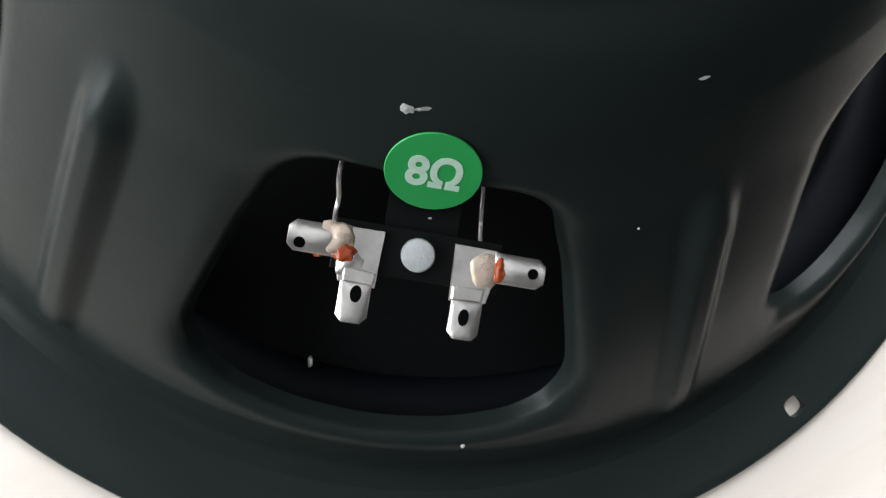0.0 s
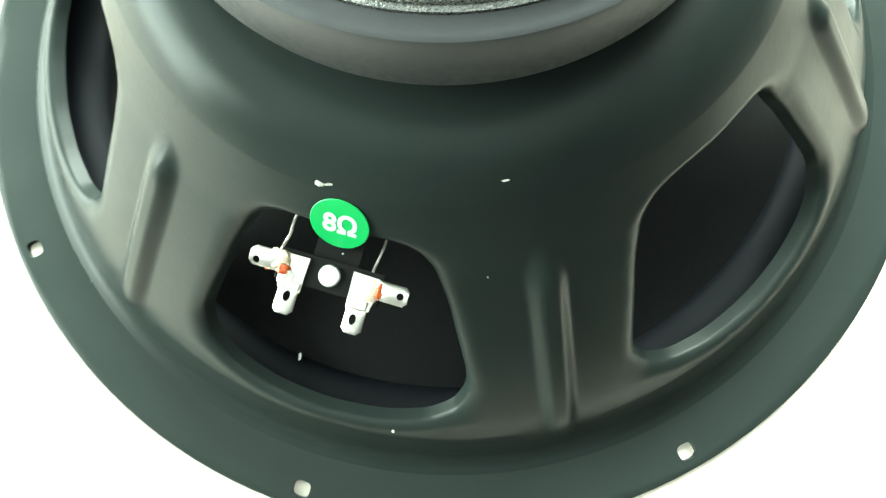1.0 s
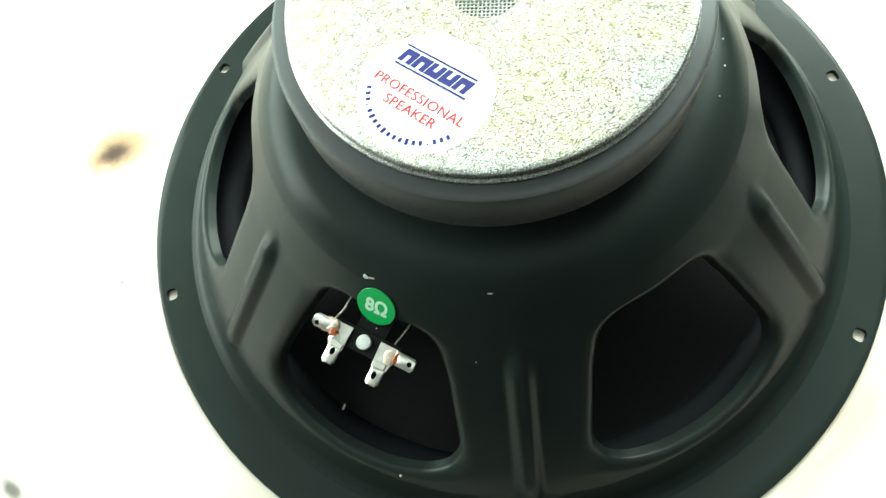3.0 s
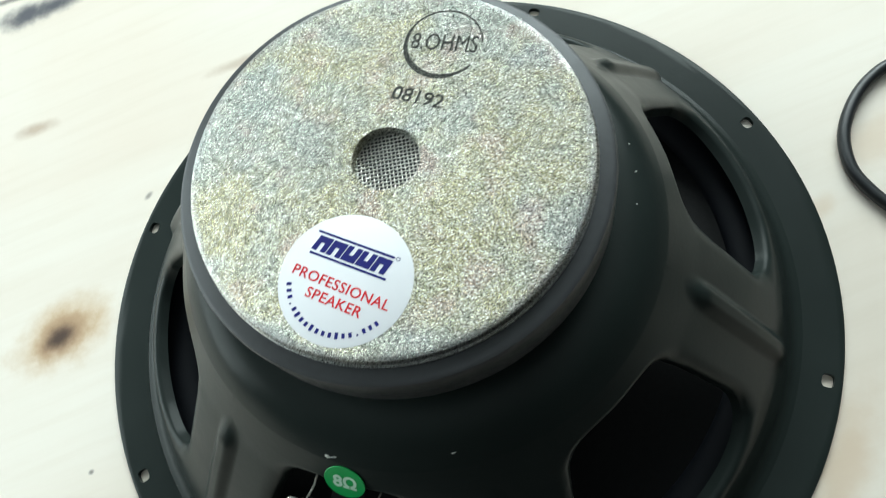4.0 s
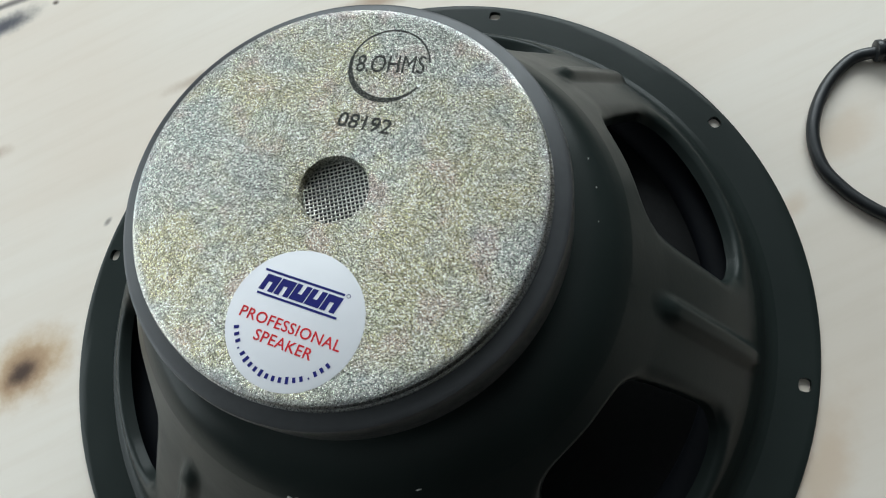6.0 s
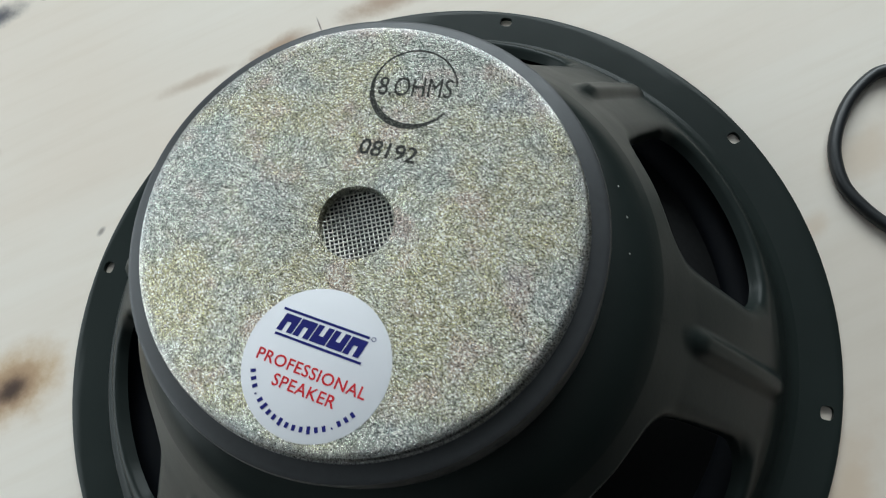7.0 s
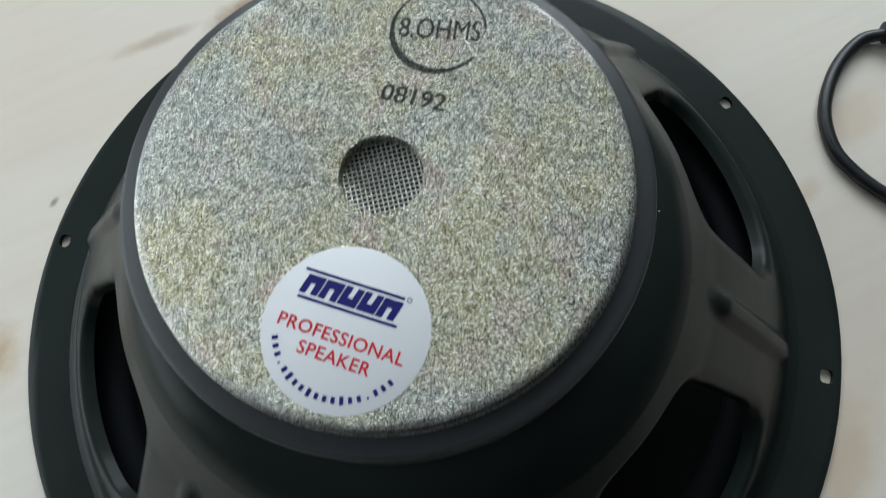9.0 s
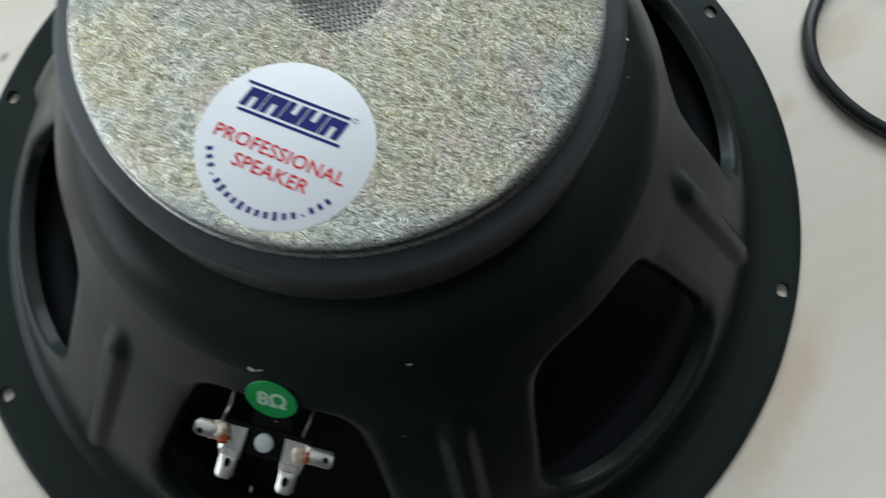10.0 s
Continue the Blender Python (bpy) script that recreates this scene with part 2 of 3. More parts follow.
def writing(name, body, size, material, parent, m, wide=1.0, slant=0.0, spacing=1.0, bold=0.0, label=""):
    """Raised print with the built-in font, centred, as a mesh."""
    cu = bpy.data.curves.new(name, "FONT")
    cu.body, cu.size, cu.align_x, cu.align_y, cu.shear, cu.space_character, cu.offset, cu.extrude = body, size, "CENTER", "CENTER", slant, spacing, bold, 0.00003
    cu.resolution_u = 4
    ob = new(name, cu)
    me = bpy.data.meshes.new_from_object(ob.evaluated_get(bpy.context.evaluated_depsgraph_get()))
    bpy.data.objects.remove(ob)
    me.transform(m @ Matrix.Diagonal((wide, 1, 1, 1)))
    me.materials.clear()
    me.materials.append(material)
    return part(name, me, material, parent, label)


# ---- room ----
TOP = 0.0058           # height of the table's upper face


def table():
    ob = tagged(new("table"), "table with a pale pine top marked by brown knots", "table")
    turn = Matrix.Rotation(radians(26), 4, "Z")        # the board's grain and edges run this way

    def plank(u0, v0, u1, v1):
        return [tuple((turn @ Vector((u, v, 0)))[:2]) for u, v in ((u0, v0), (u1, v0), (u1, v1), (u0, v1))]

    bm = bmesh.new()
    # unseen near and right edges, cut close so the basket's front mirrors dark floor
    slab(bm, plank(-1.05, -0.198, 0.285, 0.60), TOP - 0.03, TOP, 0.002)
    part("tabletop", bm, PINE, ob, "pale pine board with knots and streaks")
    for u in (-0.99, 0.225):
        for v in (-0.14, 0.54):
            bm = bmesh.new()
            slab(bm, plank(u - 0.03, v - 0.03, u + 0.03, v + 0.03), -0.75, TOP - 0.03)
            part("leg", bm, PINE, ob)


def room():
    # unseen shell added round the table; dark, so the basket mirrors little light
    def block(name, pieces, material, label, category):
        bm = bmesh.new()
        for low, high in pieces:
            box(bm, low, high)
        tagged(part(name, bm, material), label, category, kind="structure")

    x0, x1, y0, y1, z0, z1 = -2.2, 2.0, -2.0, 2.2, -0.75, 2.7
    block("floor", [((x0, y0, z0 - 0.1), (x1, y1, z0))], FLOOR, "plain dark floor, unseen, added under the table", "floor")
    block("ceiling", [((x0, y0, z1), (x1, y1, z1 + 0.1))], CEILING, "plain painted ceiling, unseen, added to close the room", "ceiling")
    block("wall_south", [((x0, y0 - 0.1, z0), (x1, y0, z1))], WALL, "plain dark painted wall, unseen, added to close the room", "wall")
    block("wall_east", [((x1, y0, z0), (x1 + 0.1, y1, z1))], WALL, "plain dark painted wall, unseen, added to close the room", "wall")
    a0, a1, b0, b1 = -1.0, 1.2, 0.1, 1.9
    block("wall_west", [((x0 - 0.1, y0, z0), (x0, a0, z1)), ((x0 - 0.1, a1, z0), (x0, y1, z1)), ((x0 - 0.1, a0, z0), (x0, a1, b0)), ((x0 - 0.1, a0, b1), (x0, a1, z1))],
          WALL, "plain dark painted wall with a window opening, unseen, added to close the room", "wall")
    a0, a1, b0, b1 = -1.3, 1.3, 0.75, 2.45
    block("wall_north", [((x0, y1, z0), (a0, y1 + 0.1, z1)), ((a1, y1, z0), (x1, y1 + 0.1, z1)), ((a0, y1, z0), (a1, y1 + 0.1, b0)), ((a0, y1, b1), (a1, y1 + 0.1, z1))],
          WALL, "plain dark painted wall with a window opening, unseen, added to close the room", "wall")


room()
table()

# ---- loudspeaker ----
speaker = tagged(new("loudspeaker"), "black steel-framed loudspeaker driver lying face down on the board", "loudspeaker")

# the basket's outline: radius and height of its outer face
OUTLINE = [(0.046, 0.0985), (0.058, 0.0985), (0.066, 0.0982), (0.071, 0.0968), (0.075, 0.0938), (0.079, 0.0890), (0.083, 0.0832), (0.090, 0.0732), (0.098, 0.0630), (0.105, 0.0541),
           (0.112, 0.0450), (0.118, 0.0370), (0.123, 0.0303), (0.127, 0.0240), (0.130, 0.0172), (0.1325, 0.0118), (0.135, 0.0090), (0.138, 0.0082)]
OUT_R, OUT_Z = [r for r, z in OUTLINE], [z for r, z in OUTLINE]
RIB_0 = -69.3          # direction of one of the six ribs


def skin(r, degrees, lift=0.0):
    """A point of the basket's outer face, with its ribs, lifted along the normal."""
    z = float(np.interp(r, OUT_R, OUT_Z))
    slope = float(np.interp(r + 0.0015, OUT_R, OUT_Z) - np.interp(r - 0.0015, OUT_R, OUT_Z)) / 0.003
    off = (degrees - RIB_0 + 30) % 60 - 30
    across = abs(off) * math.pi / 180 * r / 0.0060
    past = max(0.0, (0.0935 - r) * 0.95, (r - 0.1252) * 1.6) / 0.0060
    u = min(1.0, max(0.0, (math.hypot(across, past) - 0.20) / 0.76))
    ridge = 0.0025 * (0.5 + 0.5 * math.cos(math.pi * u))
    h = ridge + lift
    q = math.sqrt(1 + slope * slope)
    rr, zz = r - h * slope / q, z + h / q
    a = radians(degrees)
    return Vector((rr * math.cos(a), rr * math.sin(a), zz))


def window_edge(phi):
    """The opening's edge, at a direction from its middle: (degrees off the middle, radius)."""
    lows = [(0.0, 0.0852), (5.0, 0.0851), (9.0, 0.0855), (12.0, 0.0868), (14.2, 0.0895), (16.3, 0.0965), (17.8, 0.1060), (18.8, 0.1135), (18.7, 0.1165), (17.0, 0.1205), (13.5, 0.1232), (8.0, 0.1247), (0.0, 0.1252)]
    pts = [(a, r) for a, r in lows] + [(-a, r) for a, r in lows[-2:0:-1]]
    c, s = math.cos(phi), math.sin(phi)
    for (a0, r0), (a1, r1) in zip(pts, pts[1:] + pts[:1]):
        # in units of 20 degrees and 20 mm about the middle
        x0, y0, x1, y1 = a0 / 20, (r0 - 0.106) / 0.02, a1 / 20, (r1 - 0.106) / 0.02
        det = c * (y1 - y0) - s * (x1 - x0)
        if abs(det) < 1e-9:
            continue
        u = (s * x0 - c * y0) / det
        d = (x0 + u * (x1 - x0)) * c + (y0 + u * (y1 - y0)) * s
        if -1e-6 <= u <= 1 + 1e-6 and d > 0:
            return d * c * 20, 0.106 + d * s * 0.02
    return 0.0, 0.106


def basket():
    NA, NR, RINGS = 40, 24, 30
    R0, R1 = 0.0785, 0.1315
    border = [(-30 + 60 * i / NA, R0) for i in range(NA)] + [(30, R0 + (R1 - R0) * i / NR) for i in range(NR)]
    border += [(30 - 60 * i / NA, R1) for i in range(NA)] + [(-30, R1 - (R1 - R0) * i / NR) for i in range(NR)]
    inner = []
    for a, r in border:
        # several passes round the window's edge, so that it keeps its rounded corners
        inner.append(window_edge(math.atan2((r - 0.106) / 0.02, a / 20)))
    for _ in range(2):
        k = len(inner)
        inner = [tuple((inner[i - 1][c] + 2 * inner[i][c] + inner[(i + 1) % k][c]) / 4 for c in (0, 1)) for i in range(k)]
    bm = bmesh.new()
    n = len(border)
    for sector in range(6):
        mid = RIB_0 + 30 + 60 * sector
        rows = []
        for depth, f in [(-0.0055, -0.02), (-0.0040, -0.005)] + [(-0.0026 * (1 - math.cos(radians(d))), 0.2 * (1 - math.sin(radians(d)))) for d in (90, 72, 54, 36, 18)]:
            rows.append([bm.verts.new(skin(r + (rb - r) * f, mid + a + (ab - a) * f, depth)) for (a, r), (ab, rb) in zip(inner, border)])
        for k in range(RINGS + 1):
            f = 0.2 + 0.8 * (k / RINGS) ** 0.9
            rows.append([bm.verts.new(skin(r + (rb - r) * f, mid + a + (ab - a) * f)) for (a, r), (ab, rb) in zip(inner, border)])
        for p, q in zip(rows, rows[1:]):
            for i in range(n):
                bm.faces.new((p[i], p[(i + 1) % n], q[(i + 1) % n], q[i]))
    count = NA * 6
    for stretch in ([0.046, 0.052, 0.058, 0.062, 0.066, 0.069, 0.0715, 0.074, 0.0765, R0], [R1, 0.1325, 0.1337, 0.135, 0.1365, 0.138]):
        rows = [[bm.verts.new(skin(r, RIB_0 + 360 * i / count)) for i in range(count)] for r in stretch]
        for p, q in zip(rows, rows[1:]):
            for i in range(count):
                bm.faces.new((p[i], p[(i + 1) % count], q[(i + 1) % count], q[i]))
    bmesh.ops.remove_doubles(bm, verts=bm.verts[:], dist=0.00005)
    return part("basket", bm, BLACK, speaker, "black enamelled pressed steel basket with six windows", 60)


def rim():
    """The flat flange, with eight bolt holes that go through it."""
    bm = bmesh.new()
    cx, R0, R1, top = -0.0006, 0.1376, 0.1532, 0.0081
    for k in range(8):
        mid = -10 + 45 * k
        NA, NR = 18, 4
        border = [(-22.5 + 45 * i / NA, R0) for i in range(NA)] + [(22.5, R0 + (R1 - R0) * i / NR) for i in range(NR)]
        border += [(22.5 - 45 * i / NA, R1) for i in range(NA)] + [(-22.5, R1 - (R1 - R0) * i / NR) for i in range(NR)]

        def point(a, r, z):
            return bm.verts.new((cx + r * math.cos(radians(mid + a)), r * math.sin(radians(mid + a)), z))

        hole = []
        for a, r in border:
            u, v = radians(a) * 0.1485, r - 0.1485
            ang = math.atan2(v * 2.0, u)
            w = (abs(math.cos(ang)) ** 3 + abs(math.sin(ang)) ** 3) ** (-1 / 3)
            hole.append((math.degrees(0.0026 * w * math.cos(ang) / 0.1485), 0.1485 + 0.0023 * w * math.sin(ang)))
        rows = [[point(a, r, TOP + 0.0001) for a, r in hole], [point(a, r, top) for a, r in hole]]
        for f in (0.1, 0.5, 1.0):
            rows.append([point(a + (ab - a) * f, r + (rb - r) * f, top) for (a, r), (ab, rb) in zip(hole, border)])
        for p, q in zip(rows, rows[1:]):
            for i in range(len(p)):
                bm.faces.new((p[i], p[(i + 1) % len(p)], q[(i + 1) % len(p)], q[i]))
    lathe(bm, [(R1, top), (R1 + 0.0005, top - 0.0003), (R1 + 0.0008, top - 0.001), (R1 + 0.0008, TOP + 0.0005), (R1 + 0.0002, TOP)], 144, (cx, 0))
    bmesh.ops.remove_doubles(bm, verts=bm.verts[:], dist=0.00004)
    return part("rim", bm, BLACK, speaker, "flat black rim with eight bolt holes", 40)


def motor():
    bm = lathe(bmesh.new(), [(0.0, 0.0980), (0.0525, 0.0980), (0.0530, 0.0986), (0.0530, 0.1089), (0.0525, 0.1095), (0.0, 0.1095)])
    part("front_plate", bm, FERRITE, speaker, "dark steel plate under the magnet")
    bm = lathe(bmesh.new(), [(0.0, 0.1095), (0.0605, 0.1095), (0.0617, 0.1103), (0.0621, 0.1115), (0.0621, 0.1250), (0.0617, 0.1262), (0.0606, 0.1268), (0.0, 0.1268)], 160)
    part("magnet", bm, FERRITE, speaker, "dark grey lacquered ring magnet")
    bm = lathe(bmesh.new(), [(0.0098, 0.1250), (0.0562, 0.1250), (0.0572, 0.1266), (0.0572, 0.1276), (0.0563, 0.1281), (0.0563, 0.1285), (0.0567, 0.1289), (0.0567, 0.1300), (0.0563, 0.1306),
                             (0.0555, 0.1309), (0.0545, 0.1310), (0.0300, 0.1310), (0.0102, 0.1310), (0.0097, 0.1307), (0.0095, 0.1300), (0.0095, 0.1250)], 160)
    plate = part("back_plate", bm, ZINC, speaker, "speckled zinc-plated steel back plate")
    # woven wire gauze in the vent
    bm = bmesh.new()
    pitch, turn = 0.00112, radians(14)
    for way in (0, 1):
        for k in range(-8, 9):
            c = k * pitch
            half = math.sqrt(max(0.0, 0.0094 ** 2 - c * c))
            if half < 0.001:
                continue
            steps = max(4, int(2 * half / (pitch / 3)))
            pts = []
            for i in range(steps + 1):
                s = -half + 2 * half * i / steps
                z = 0.1275 + 0.00019 * math.cos(math.pi * s / pitch) * (1 if (k + way) % 2 else -1)
                x, y = (s, c) if way == 0 else (c, s)
                pts.append((x * math.cos(turn) - y * math.sin(turn), x * math.sin(turn) + y * math.cos(turn), z))
            tube(bm, pts, 0.00018, 6)
    tagged(part("gauze", bm, WIRE, plate, "woven steel wire gauze in the vent"), kind="stuff")
    # black disc in place of the shade down the vent
    bm = lathe(bmesh.new(), [(0.0, 0.1253), (0.0095, 0.1253), (0.0095, 0.1256), (0.0, 0.1256)], 48)
    part("vent_shade_disc", bm, PAPER, plate, "black disc behind the gauze that stands for the vent's shade")
    return plate


def rounded(name, centre, radius, z, material, parent, label, n=72, thick=0.00012):
    bm = lathe(bmesh.new(), [(0.0, z), (radius, z), (radius, z + thick * 0.6), (radius - thick, z + thick), (0.0, z + thick)], n, centre)
    return part(name, bm, material, parent, label)


def back_label(plate):
    lab = rounded("round_label", (-0.0059, -0.0354), 0.0181, 0.13095, LABEL, plate, "round white paper label")
    tilt = -17.5
    m = pose(-0.0059, -0.0354, 0.13112, 0, 0, tilt)
    up = m @ pose(-0.0013, 0.0067, 0)
    # maker's mark as plain shapes between two bars
    bm = bmesh.new()
    for y in (-0.0031, 0.0031):
        for x0, x1 in ((-0.0113, 0.0113),):
            slab(bm, [(x0 - y * 0.05, y - 0.00030), (x1 - y * 0.05, y - 0.00030), (x1 - y * 0.05, y + 0.00030), (x0 - y * 0.05, y + 0.00030)], 0, 0.00004)
    for k in range(5):
        x = -0.0108 + 0.00437 * k
        w, h, s = 0.0041, 0.0022, 0.0005
        ring = [(x - s, -h), (x + 0.0015 - s, -h), (x + 0.0015, h * 0.15), (x + w - 0.0015, h * 0.15), (x + w - 0.0015 - s, -h), (x + w - s, -h), (x + w + s, h), (x + s, h)]
        if k == 2 or k == 3:
            ring = [(x + (a - x) - 2 * s * b / h, -b) for a, b in ring]
        n = [bm.verts.new((a, b, 0.00004)) for a, b in ring]
        bm.faces.new((n[0], n[1], n[2], n[7]))
        bm.faces.new((n[2], n[3], n[6], n[7]))
        bm.faces.new((n[3], n[4], n[5], n[6]))
    prev = None
    for k in range(25):
        a = 2 * math.pi * k / 24
        pair = [bm.verts.new((0.0122 + q * math.cos(a), 0.0031 + q * math.sin(a), 0.00004)) for q in (0.00042, 0.00056)]
        if prev:
            bm.faces.new((prev[0], prev[1], pair[1], pair[0]))
        prev = pair
    bm.transform(up)
    part("maker_mark", bm, BLUE, lab, "dark blue maker's mark between two bars")
    writing("print_line", "PROFESSIONAL", 0.0040, RED, lab, m @ pose(-0.0003, -0.0024, 0, 0, 0, -1.0), 1.0, spacing=1.06, bold=0.00004, label="red printed word")
    writing("print_line", "SPEAKER", 0.0040, RED, lab, m @ pose(-0.0002, -0.0067, 0, 0, 0, -1.0), 1.0, spacing=1.06, bold=0.00004, label="red printed word")
    # a line of small print along the edge, as plain marks
    bm = bmesh.new()
    for k in range(19):
        a = radians(205 + 124 * k / 18)
        q = pose(0.0150 * math.cos(a), 0.0150 * math.sin(a), 0, 0, 0, math.degrees(a) + 90)
        w, h = (0.0002, 0.00025) if k in (3, 15) else (0.00042, 0.00066)
        h = h * (1.35 if k in (5, 8, 12) else 1.0)
        lift = -0.0004 if k in (3, 15) else 0.0
        b = bmesh.new()
        slab(b, [(-w, -h + lift), (w, -h + lift), (w, h + lift), (-w, h + lift)], 0, 0.00004)
        b.transform(q)
        tmp = bpy.data.meshes.new("tmp")
        b.to_mesh(tmp)
        b.free()
        bm.from_mesh(tmp)
        bpy.data.meshes.remove(tmp)
    bm.transform(m)
    part("small_print", bm, BLUE, lab, "dark blue line of small print")


def stamps(plate):
    writing("stamp", "8.OHMS", 0.0080, INK, plate, pose(0.0124, 0.0370, 0.13104, 0, 0, -5), 0.71, slant=0.06, bold=0.0, label="black ink stamp")
    writing("stamp", "08192", 0.0062, INK, plate, pose(0.0066, 0.0189, 0.13104, 0, 0, -13), 1.0, slant=0.05, bold=0.00008, label="black ink stamp")
    bm = bmesh.new()
    prev = None
    for k in range(61):
        a = radians(-42 - 318 * k / 60)
        w = 0.00026 + 0.0006 * max(0.0, math.cos(a - radians(232))) ** 1.5
        pair = [bm.verts.new((0.0122 + (0.0112 + s * w) * math.cos(a), 0.0371 + (0.0112 + s * w) * math.sin(a), 0.13105)) for s in (-1, 1)]
        if prev:
            bm.faces.new((prev[0], prev[1], pair[1], pair[0]))
        prev = pair
    part("stamp_ring", bm, INK, plate, "black ink ring, broken at one side")


def diaphragm():
    prof = [(0.020, 0.076), (0.030, 0.069), (0.050, 0.0545), (0.075, 0.0360), (0.098, 0.0200), (0.110, 0.0125), (0.1135, 0.0115)]
    bm = lathe(bmesh.new(), prof, 128)
    part("cone", bm, PAPER, speaker, "black paper cone seen through the windows")
    prof = [(0.1125 + 0.0085 * (1 - math.cos(math.pi * i / 14)), 0.0110 + 0.0048 * math.sin(math.pi * i / 14)) for i in range(15)]
    bm = lathe(bmesh.new(), prof, 128)
    part("surround", bm, RUBBER, speaker, "black rubber surround of the cone")


def lug(side):
    """A tinned L-shaped solder lug with a hole in each arm; side: -1 or 1."""
    bm = bmesh.new()
    t = 0.0005
    body = [(4.9, -2.5), (11.0, -2.4), (11.0, 2.2), (10.4, 5.2), (5.2, 5.5)]
    slab(bm, [(side * x / 1000, -y / 1000) for x, y in body][::side], 0, t, 0.00012)
    for (x0, y0), (x1, y1), (hx, hy) in (((10.6, -2.2), (17.9, 2.1), (16.2, 0.9 if side < 0 else 0.0)), ((5.6, 5.0), (10.0, 10.6), (7.6, 6.6 if side < 0 else 7.5))):
        long = x1 - x0 > y1 - y0
        c = 0.9
        ring = [(x0, y0), (x1 - c, y0), (x1, y0 + c), (x1, y1 - c), (x1 - c, y1), (x0, y1)] if long else [(x0, y0), (x1, y0), (x1, y1 - c), (x1 - c, y1), (x0 + c, y1), (x0, y1 - c)]
        outer = []
        for (a, b), (p, q) in zip(ring, ring[1:] + ring[:1]):
            outer += [(a + (p - a) * i / 5, b + (q - b) * i / 5) for i in range(5)]
        hole = []
        for a, b in outer:
            w = math.atan2(b - hy, a - hx)
            hole.append((hx + 0.8 * math.cos(w), hy + (1.2 if not long else 0.8) * math.sin(w)))

        def rise(a, b):
            """The arms are rolled into shallow troughs, face down."""
            return 1.15 * max(0.0, 1 - (b / 2.4) ** 2) * min(1.0, (a - 10.4) / 1.5) if long else 0.7 * max(0.0, 1 - ((a - 7.8) / 2.5) ** 2) * min(1.0, (b - 4.9) / 1.5)

        rows = []
        for f, z in ((0.0, -0.0002), (0.0, t - 0.0001), (0.08, t), (0.4, t), (0.75, t), (1.0, t), (1.0, 0.0), (0.5, 0.0), (0.0, -0.0002)):
            ring = [(a + (p - a) * f, b + (q - b) * f) for (a, b), (p, q) in zip(outer, hole)]
            rows.append([bm.verts.new((side * a / 1000, -b / 1000, z + max(0.0, rise(a, b)) / 1000)) for a, b in ring])
        for p, q in zip(rows, rows[1:]):
            for i in range(len(p)):
                bm.faces.new((p[i], p[(i + 1) % len(p)], q[(i + 1) % len(p)], q[i]))
    return bm


def blob(centre, size, seed, rough=0.25):
    bm = bmesh.new()
    bmesh.ops.create_icosphere(bm, subdivisions=3, radius=1)
    for v in bm.verts:
        f = 1 + rough * noise.noise(v.co * 1.6 + Vector((seed, 0, 0)))
        v.co = Vector((v.co.x * size[0] * f, v.co.y * size[1] * f, v.co.z * size[2] * f)) + Vector(centre)
    return bm


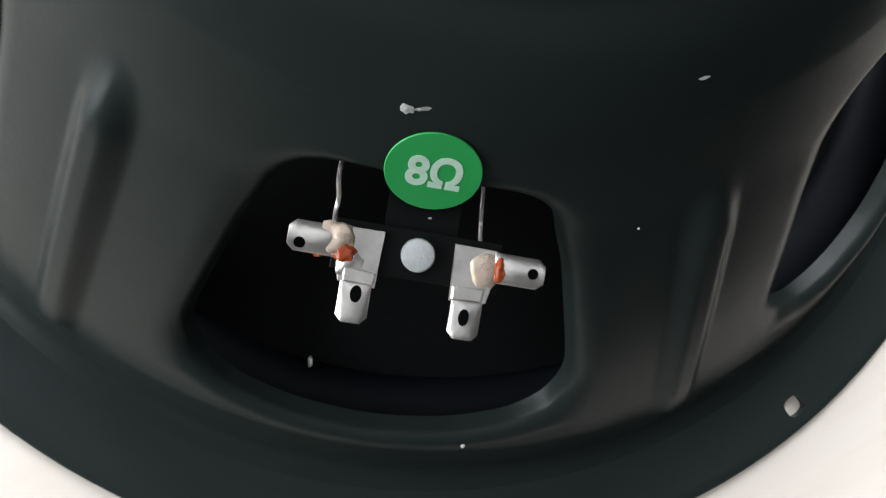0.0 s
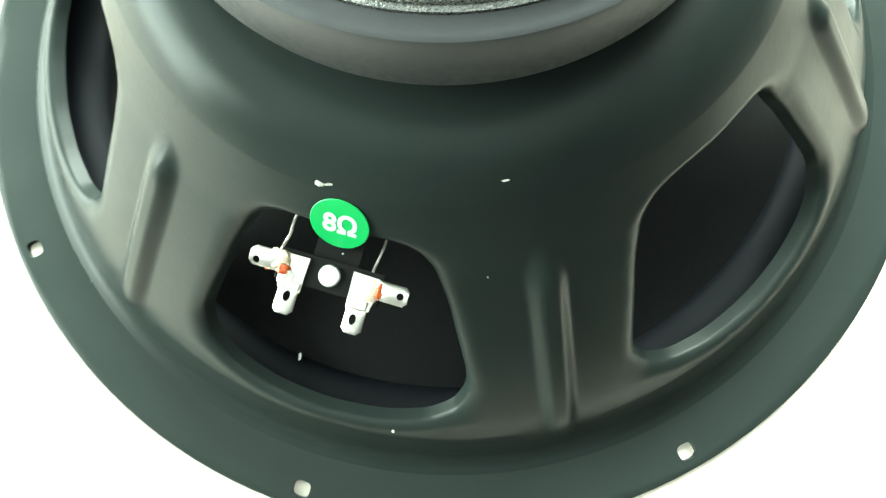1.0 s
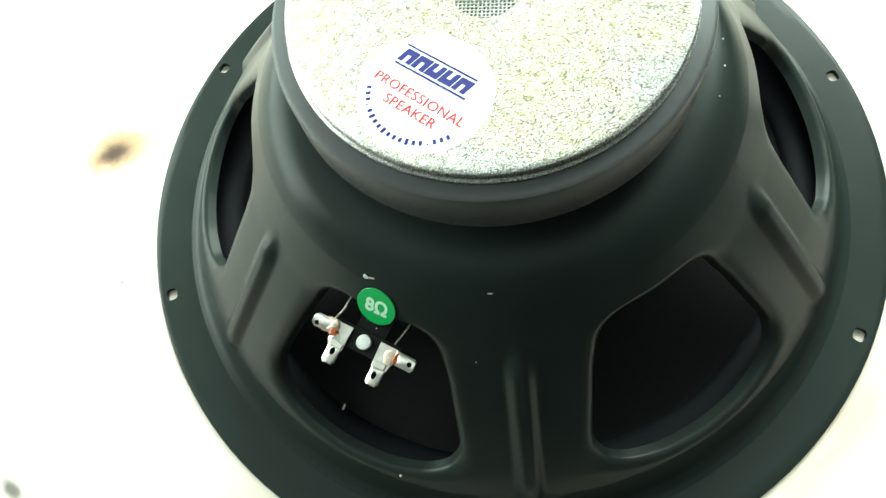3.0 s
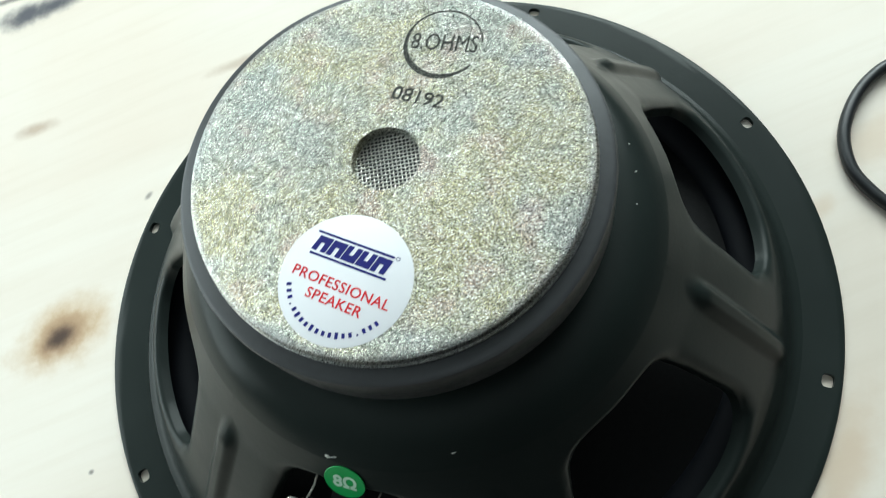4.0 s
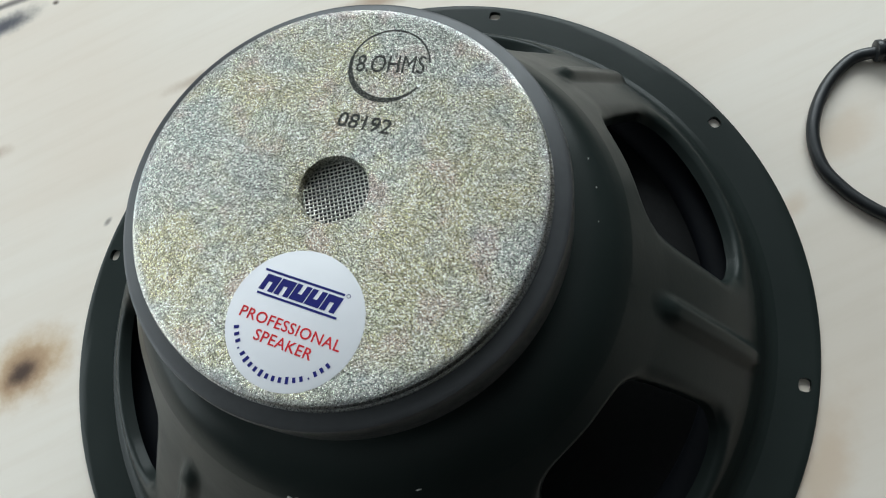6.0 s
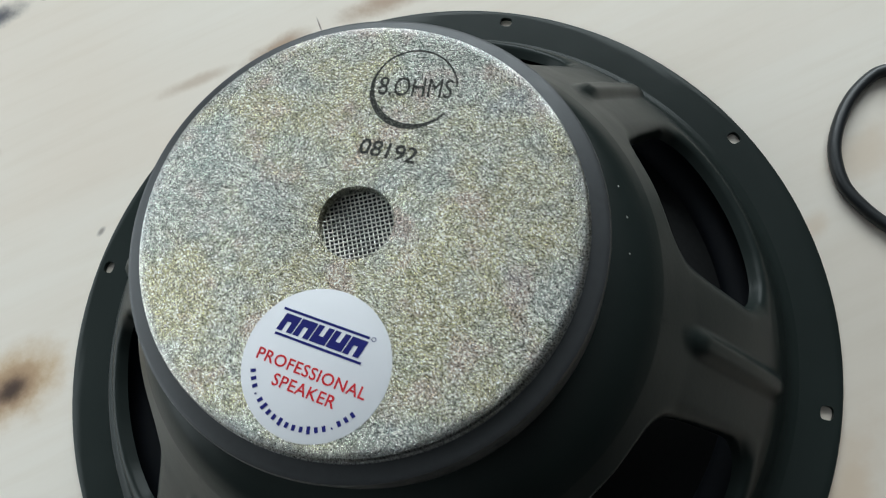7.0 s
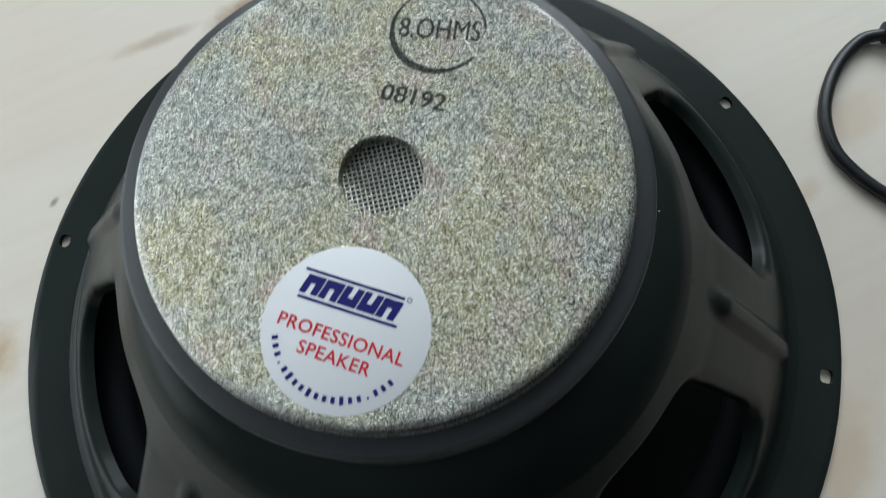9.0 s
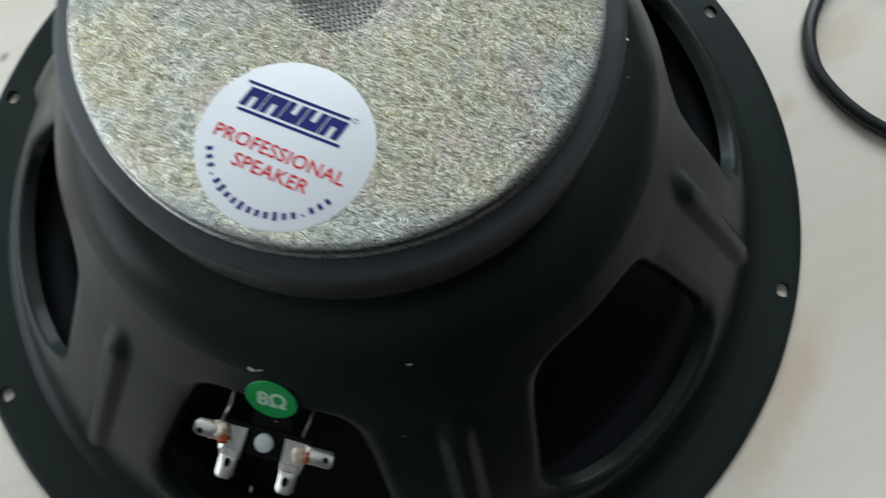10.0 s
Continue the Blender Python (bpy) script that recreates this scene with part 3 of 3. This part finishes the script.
def terminals():
    # local frame at the rivet: x along the strip, y inward, z up and slightly out
    m = pose(-0.0145, -0.0930, 0.0768, 8, 0, -9.5)
    unit = new("terminal_strip")
    unit.parent = speaker
    tagged(unit, "black fibre terminal strip with two soldered lugs")

    def add(name, bm, material, label="", parent=unit):
        bm.transform(m)
        return part(name, bm, material, parent, label)

    bm = slab(bmesh.new(), [(-0.0118, -0.0036), (0.0118, -0.0036), (0.0118, 0.0034), (-0.0118, 0.0034)], -0.0018, -0.0002, 0.0002)
    add("board", bm, BOARD, "black fibre board")
    bm = lathe(bmesh.new(), [(0.0, -0.0018), (0.0024, -0.0018), (0.0024, 0.0005), (0.0022, 0.0008), (0.0012, 0.00095), (0.0, 0.00095)], 32)
    add("rivet", bm, ALUMINIUM, "bright round rivet head")
    for side in (-1, 1):
        add("solder_lug", lug(side), TIN, "tinned metal solder lug")
    add("solder", blob((-0.0112, 0.0004, 0.0006), (0.0026, 0.0024, 0.0011), 3, 0.45), SOLDER, "cream-coloured lump of solder")
    add("solder", blob((-0.0092, -0.0028, 0.0005), (0.0016, 0.0022, 0.0006), 4, 0.5), TIN, "grey smear of solder")
    add("solder", blob((0.0096, -0.0006, 0.0004), (0.0020, 0.0026, 0.0006), 7, 0.3), SOLDER, "flat lump of solder")
    add("flux", blob((-0.0100, -0.0013, 0.0010), (0.0015, 0.0014, 0.0007), 5, 0.4), FLUX, "orange flux residue")
    add("flux", blob((-0.0136, -0.0018, 0.0002), (0.0009, 0.0006, 0.0005), 6, 0.5), FLUX, "orange flux residue")
    add("flux", blob((0.0117, -0.0002, 0.0008), (0.0010, 0.0017, 0.0009), 9, 0.4), FLUX, "orange flux residue")
    for side in (-1, 1):
        bm = slab(bmesh.new(), [(side * x / 1000, -y / 1000) for x, y in ((5.3, 3.4), (9.9, 3.2), (9.8, 5.0), (5.4, 5.2))][::side], 0.0004, 0.0011, 0.0003)
        add("folded_tab", bm, TIN, "folded metal tab")
    # braided lead-out wires that run in under the basket to the cone
    for x, bend, r in ((-0.0122, -0.0012, 0.00040), (0.0086, 0.0, 0.00034)):
        bm = bmesh.new()
        path = curve_points([(x, 0.0004, -0.0004), (x, 0.0030, -0.0012), (x, 0.0062, -0.0040), (x + bend * 0.5, 0.0117, -0.0072), (x * 0.85 + bend, 0.0240, -0.0105), (x * 0.7, 0.0420, -0.0140)], 16)
        for strand in range(3):
            pts = []
            for k, p in enumerate(path):
                w = 2 * math.pi * (k / 3.2 + strand / 3)
                pts.append(p + Vector((math.cos(w), 0, math.sin(w))) * r * 0.55)
            tube(bm, pts, r * 0.55, 6)
        add("lead_wire", bm, TIN, "braided silver lead wire")
    # tongue of the basket that carries the strip
    bm = slab(bmesh.new(), [(-0.0052, -0.0034), (0.0052, -0.0034), (0.0052, 0.0110), (-0.0052, 0.0110)], -0.0030, -0.0019)
    add("tongue", bm, BOARD, "black steel tongue of the basket", speaker)


def impedance_label():
    centre, radius = (0.0834, -98.9), 0.0066
    r0, deg0 = centre
    base = skin(r0, deg0)
    a = radians(deg0)
    slope = -1.38
    out = Vector((math.cos(a), math.sin(a), slope)).normalized()
    along = Vector((-math.sin(a), math.cos(a), 0))
    normal = along.cross(out)
    normal = -normal if normal.z < 0 else normal
    m = Matrix((along, -out, normal)).transposed().to_4x4()
    m.translation = base + normal * 0.0004
    bm = lathe(bmesh.new(), [(0.0, -0.0002), (radius, -0.0002), (radius, 0.0), (radius - 0.0001, 0.0001), (0.0, 0.0001)], 64)
    bm.transform(m)
    lab = part("round_label", bm, GREEN, speaker, "round green paper label")
    writing("print_mark", "8\u03a9", 0.0068, PALE, lab, m @ pose(0.0002, -0.0002, 0.00014), 0.9, bold=0.00022, label="pale printed figure and letter")


def pale_spots():
    """Bare spots in the enamel, one small glint, and three grains of white dust."""
    # fifth: a glint at a window's lower edge, built as a bright blob; last three: dust
    for r, deg, sx, sy, seed in ((0.0782, -102.6, 0.0009, 0.0006, 1), (0.0778, -101.0, 0.0011, 0.0003, 2), (0.0752, -74.2, 0.0009, 0.00022, 3), (0.0885, -98.2, 0.0005, 0.0004, 4), (0.1258, -90.2, 0.0004, 0.0007, 5),
                                 (0.0905, -77.5, 0.0002, 0.0002, 6), (0.0700, 12.0, 0.0003, 0.0002, 7), (0.0705, 20.0, 0.0003, 0.0002, 8), (0.0690, 3.0, 0.0002, 0.0002, 9)):
        bm = blob((0, 0, 0), (sx, sy, 0.00018), seed, 0.5)
        bm.transform(Matrix.Translation(skin(r, deg, 0.0001)) @ pose(0, 0, 0, 0, 0, deg + 90) @ pose(0, 0, 0, 50, 0, 20 if seed == 2 else 0))
        part("pale_spot", bm, SPECK, speaker, "small pale spot on the black enamel")
    bm = blob((-0.0316, -0.1085, 0.0150), (0.0006, 0.0012, 0.0004), 12, 0.4)
    part("pale_crumb", bm, SPECK, speaker, "pale crumb lying on the surround")


basket()
rim()
plate = motor()
back_label(plate)
stamps(plate)
diaphragm()
terminals()
impedance_label()
pale_spots()


# ---- cable ----
def cable():
    ob = tagged(new("cable"), "curled black rubber cable with a moulded plug", "cable")
    h = TOP + 0.0026
    path = curve_points([(0.1885, 0.1150, h + 0.002), (0.1780, 0.1130, h), (0.1665, 0.1000, h), (0.1595, 0.0815, h), (0.1605, 0.0650, h), (0.1670, 0.0540, h), (0.1765, 0.0450, h), (0.188, 0.0385, h), (0.215, 0.0270, h), (0.250, 0.0175, h), (0.290, 0.013, h), (0.3075, 0.0115, h - 0.003), (0.3140, 0.0110, h - 0.012), (0.3150, 0.0110, h - 0.03), (0.3150, 0.010, h - 0.10), (0.316, 0.009, h - 0.25)], 12)
    part("cord", tube(bmesh.new(), path, 0.0026, 16), CABLE, ob, "black rubber cord")
    bm = bmesh.new()
    x = 0.1865
    pts, rad = [], []
    for k in range(5):
        for dx, r in ((0.0, 0.0040), (0.0003, 0.0045), (0.0020, 0.0046), (0.0023, 0.0040), (0.0032, 0.0038)):
            pts.append((x + k * 0.0034 + dx, 0.1148 + (k * 0.0034 + dx) * 0.05, TOP + 0.0054))
            rad.append(r + k * 0.00015)
    pts += [(0.2060, 0.1157, TOP + 0.0060), (0.2070, 0.1158, TOP + 0.0063), (0.2400, 0.1177, TOP + 0.0063), (0.2415, 0.1178, TOP + 0.0063)]
    rad += [0.0050, 0.0062, 0.0062, 0.0052]
    part("plug", tube(bm, pts, rad, 20), CABLE, ob, "ribbed black moulded plug")


cable()
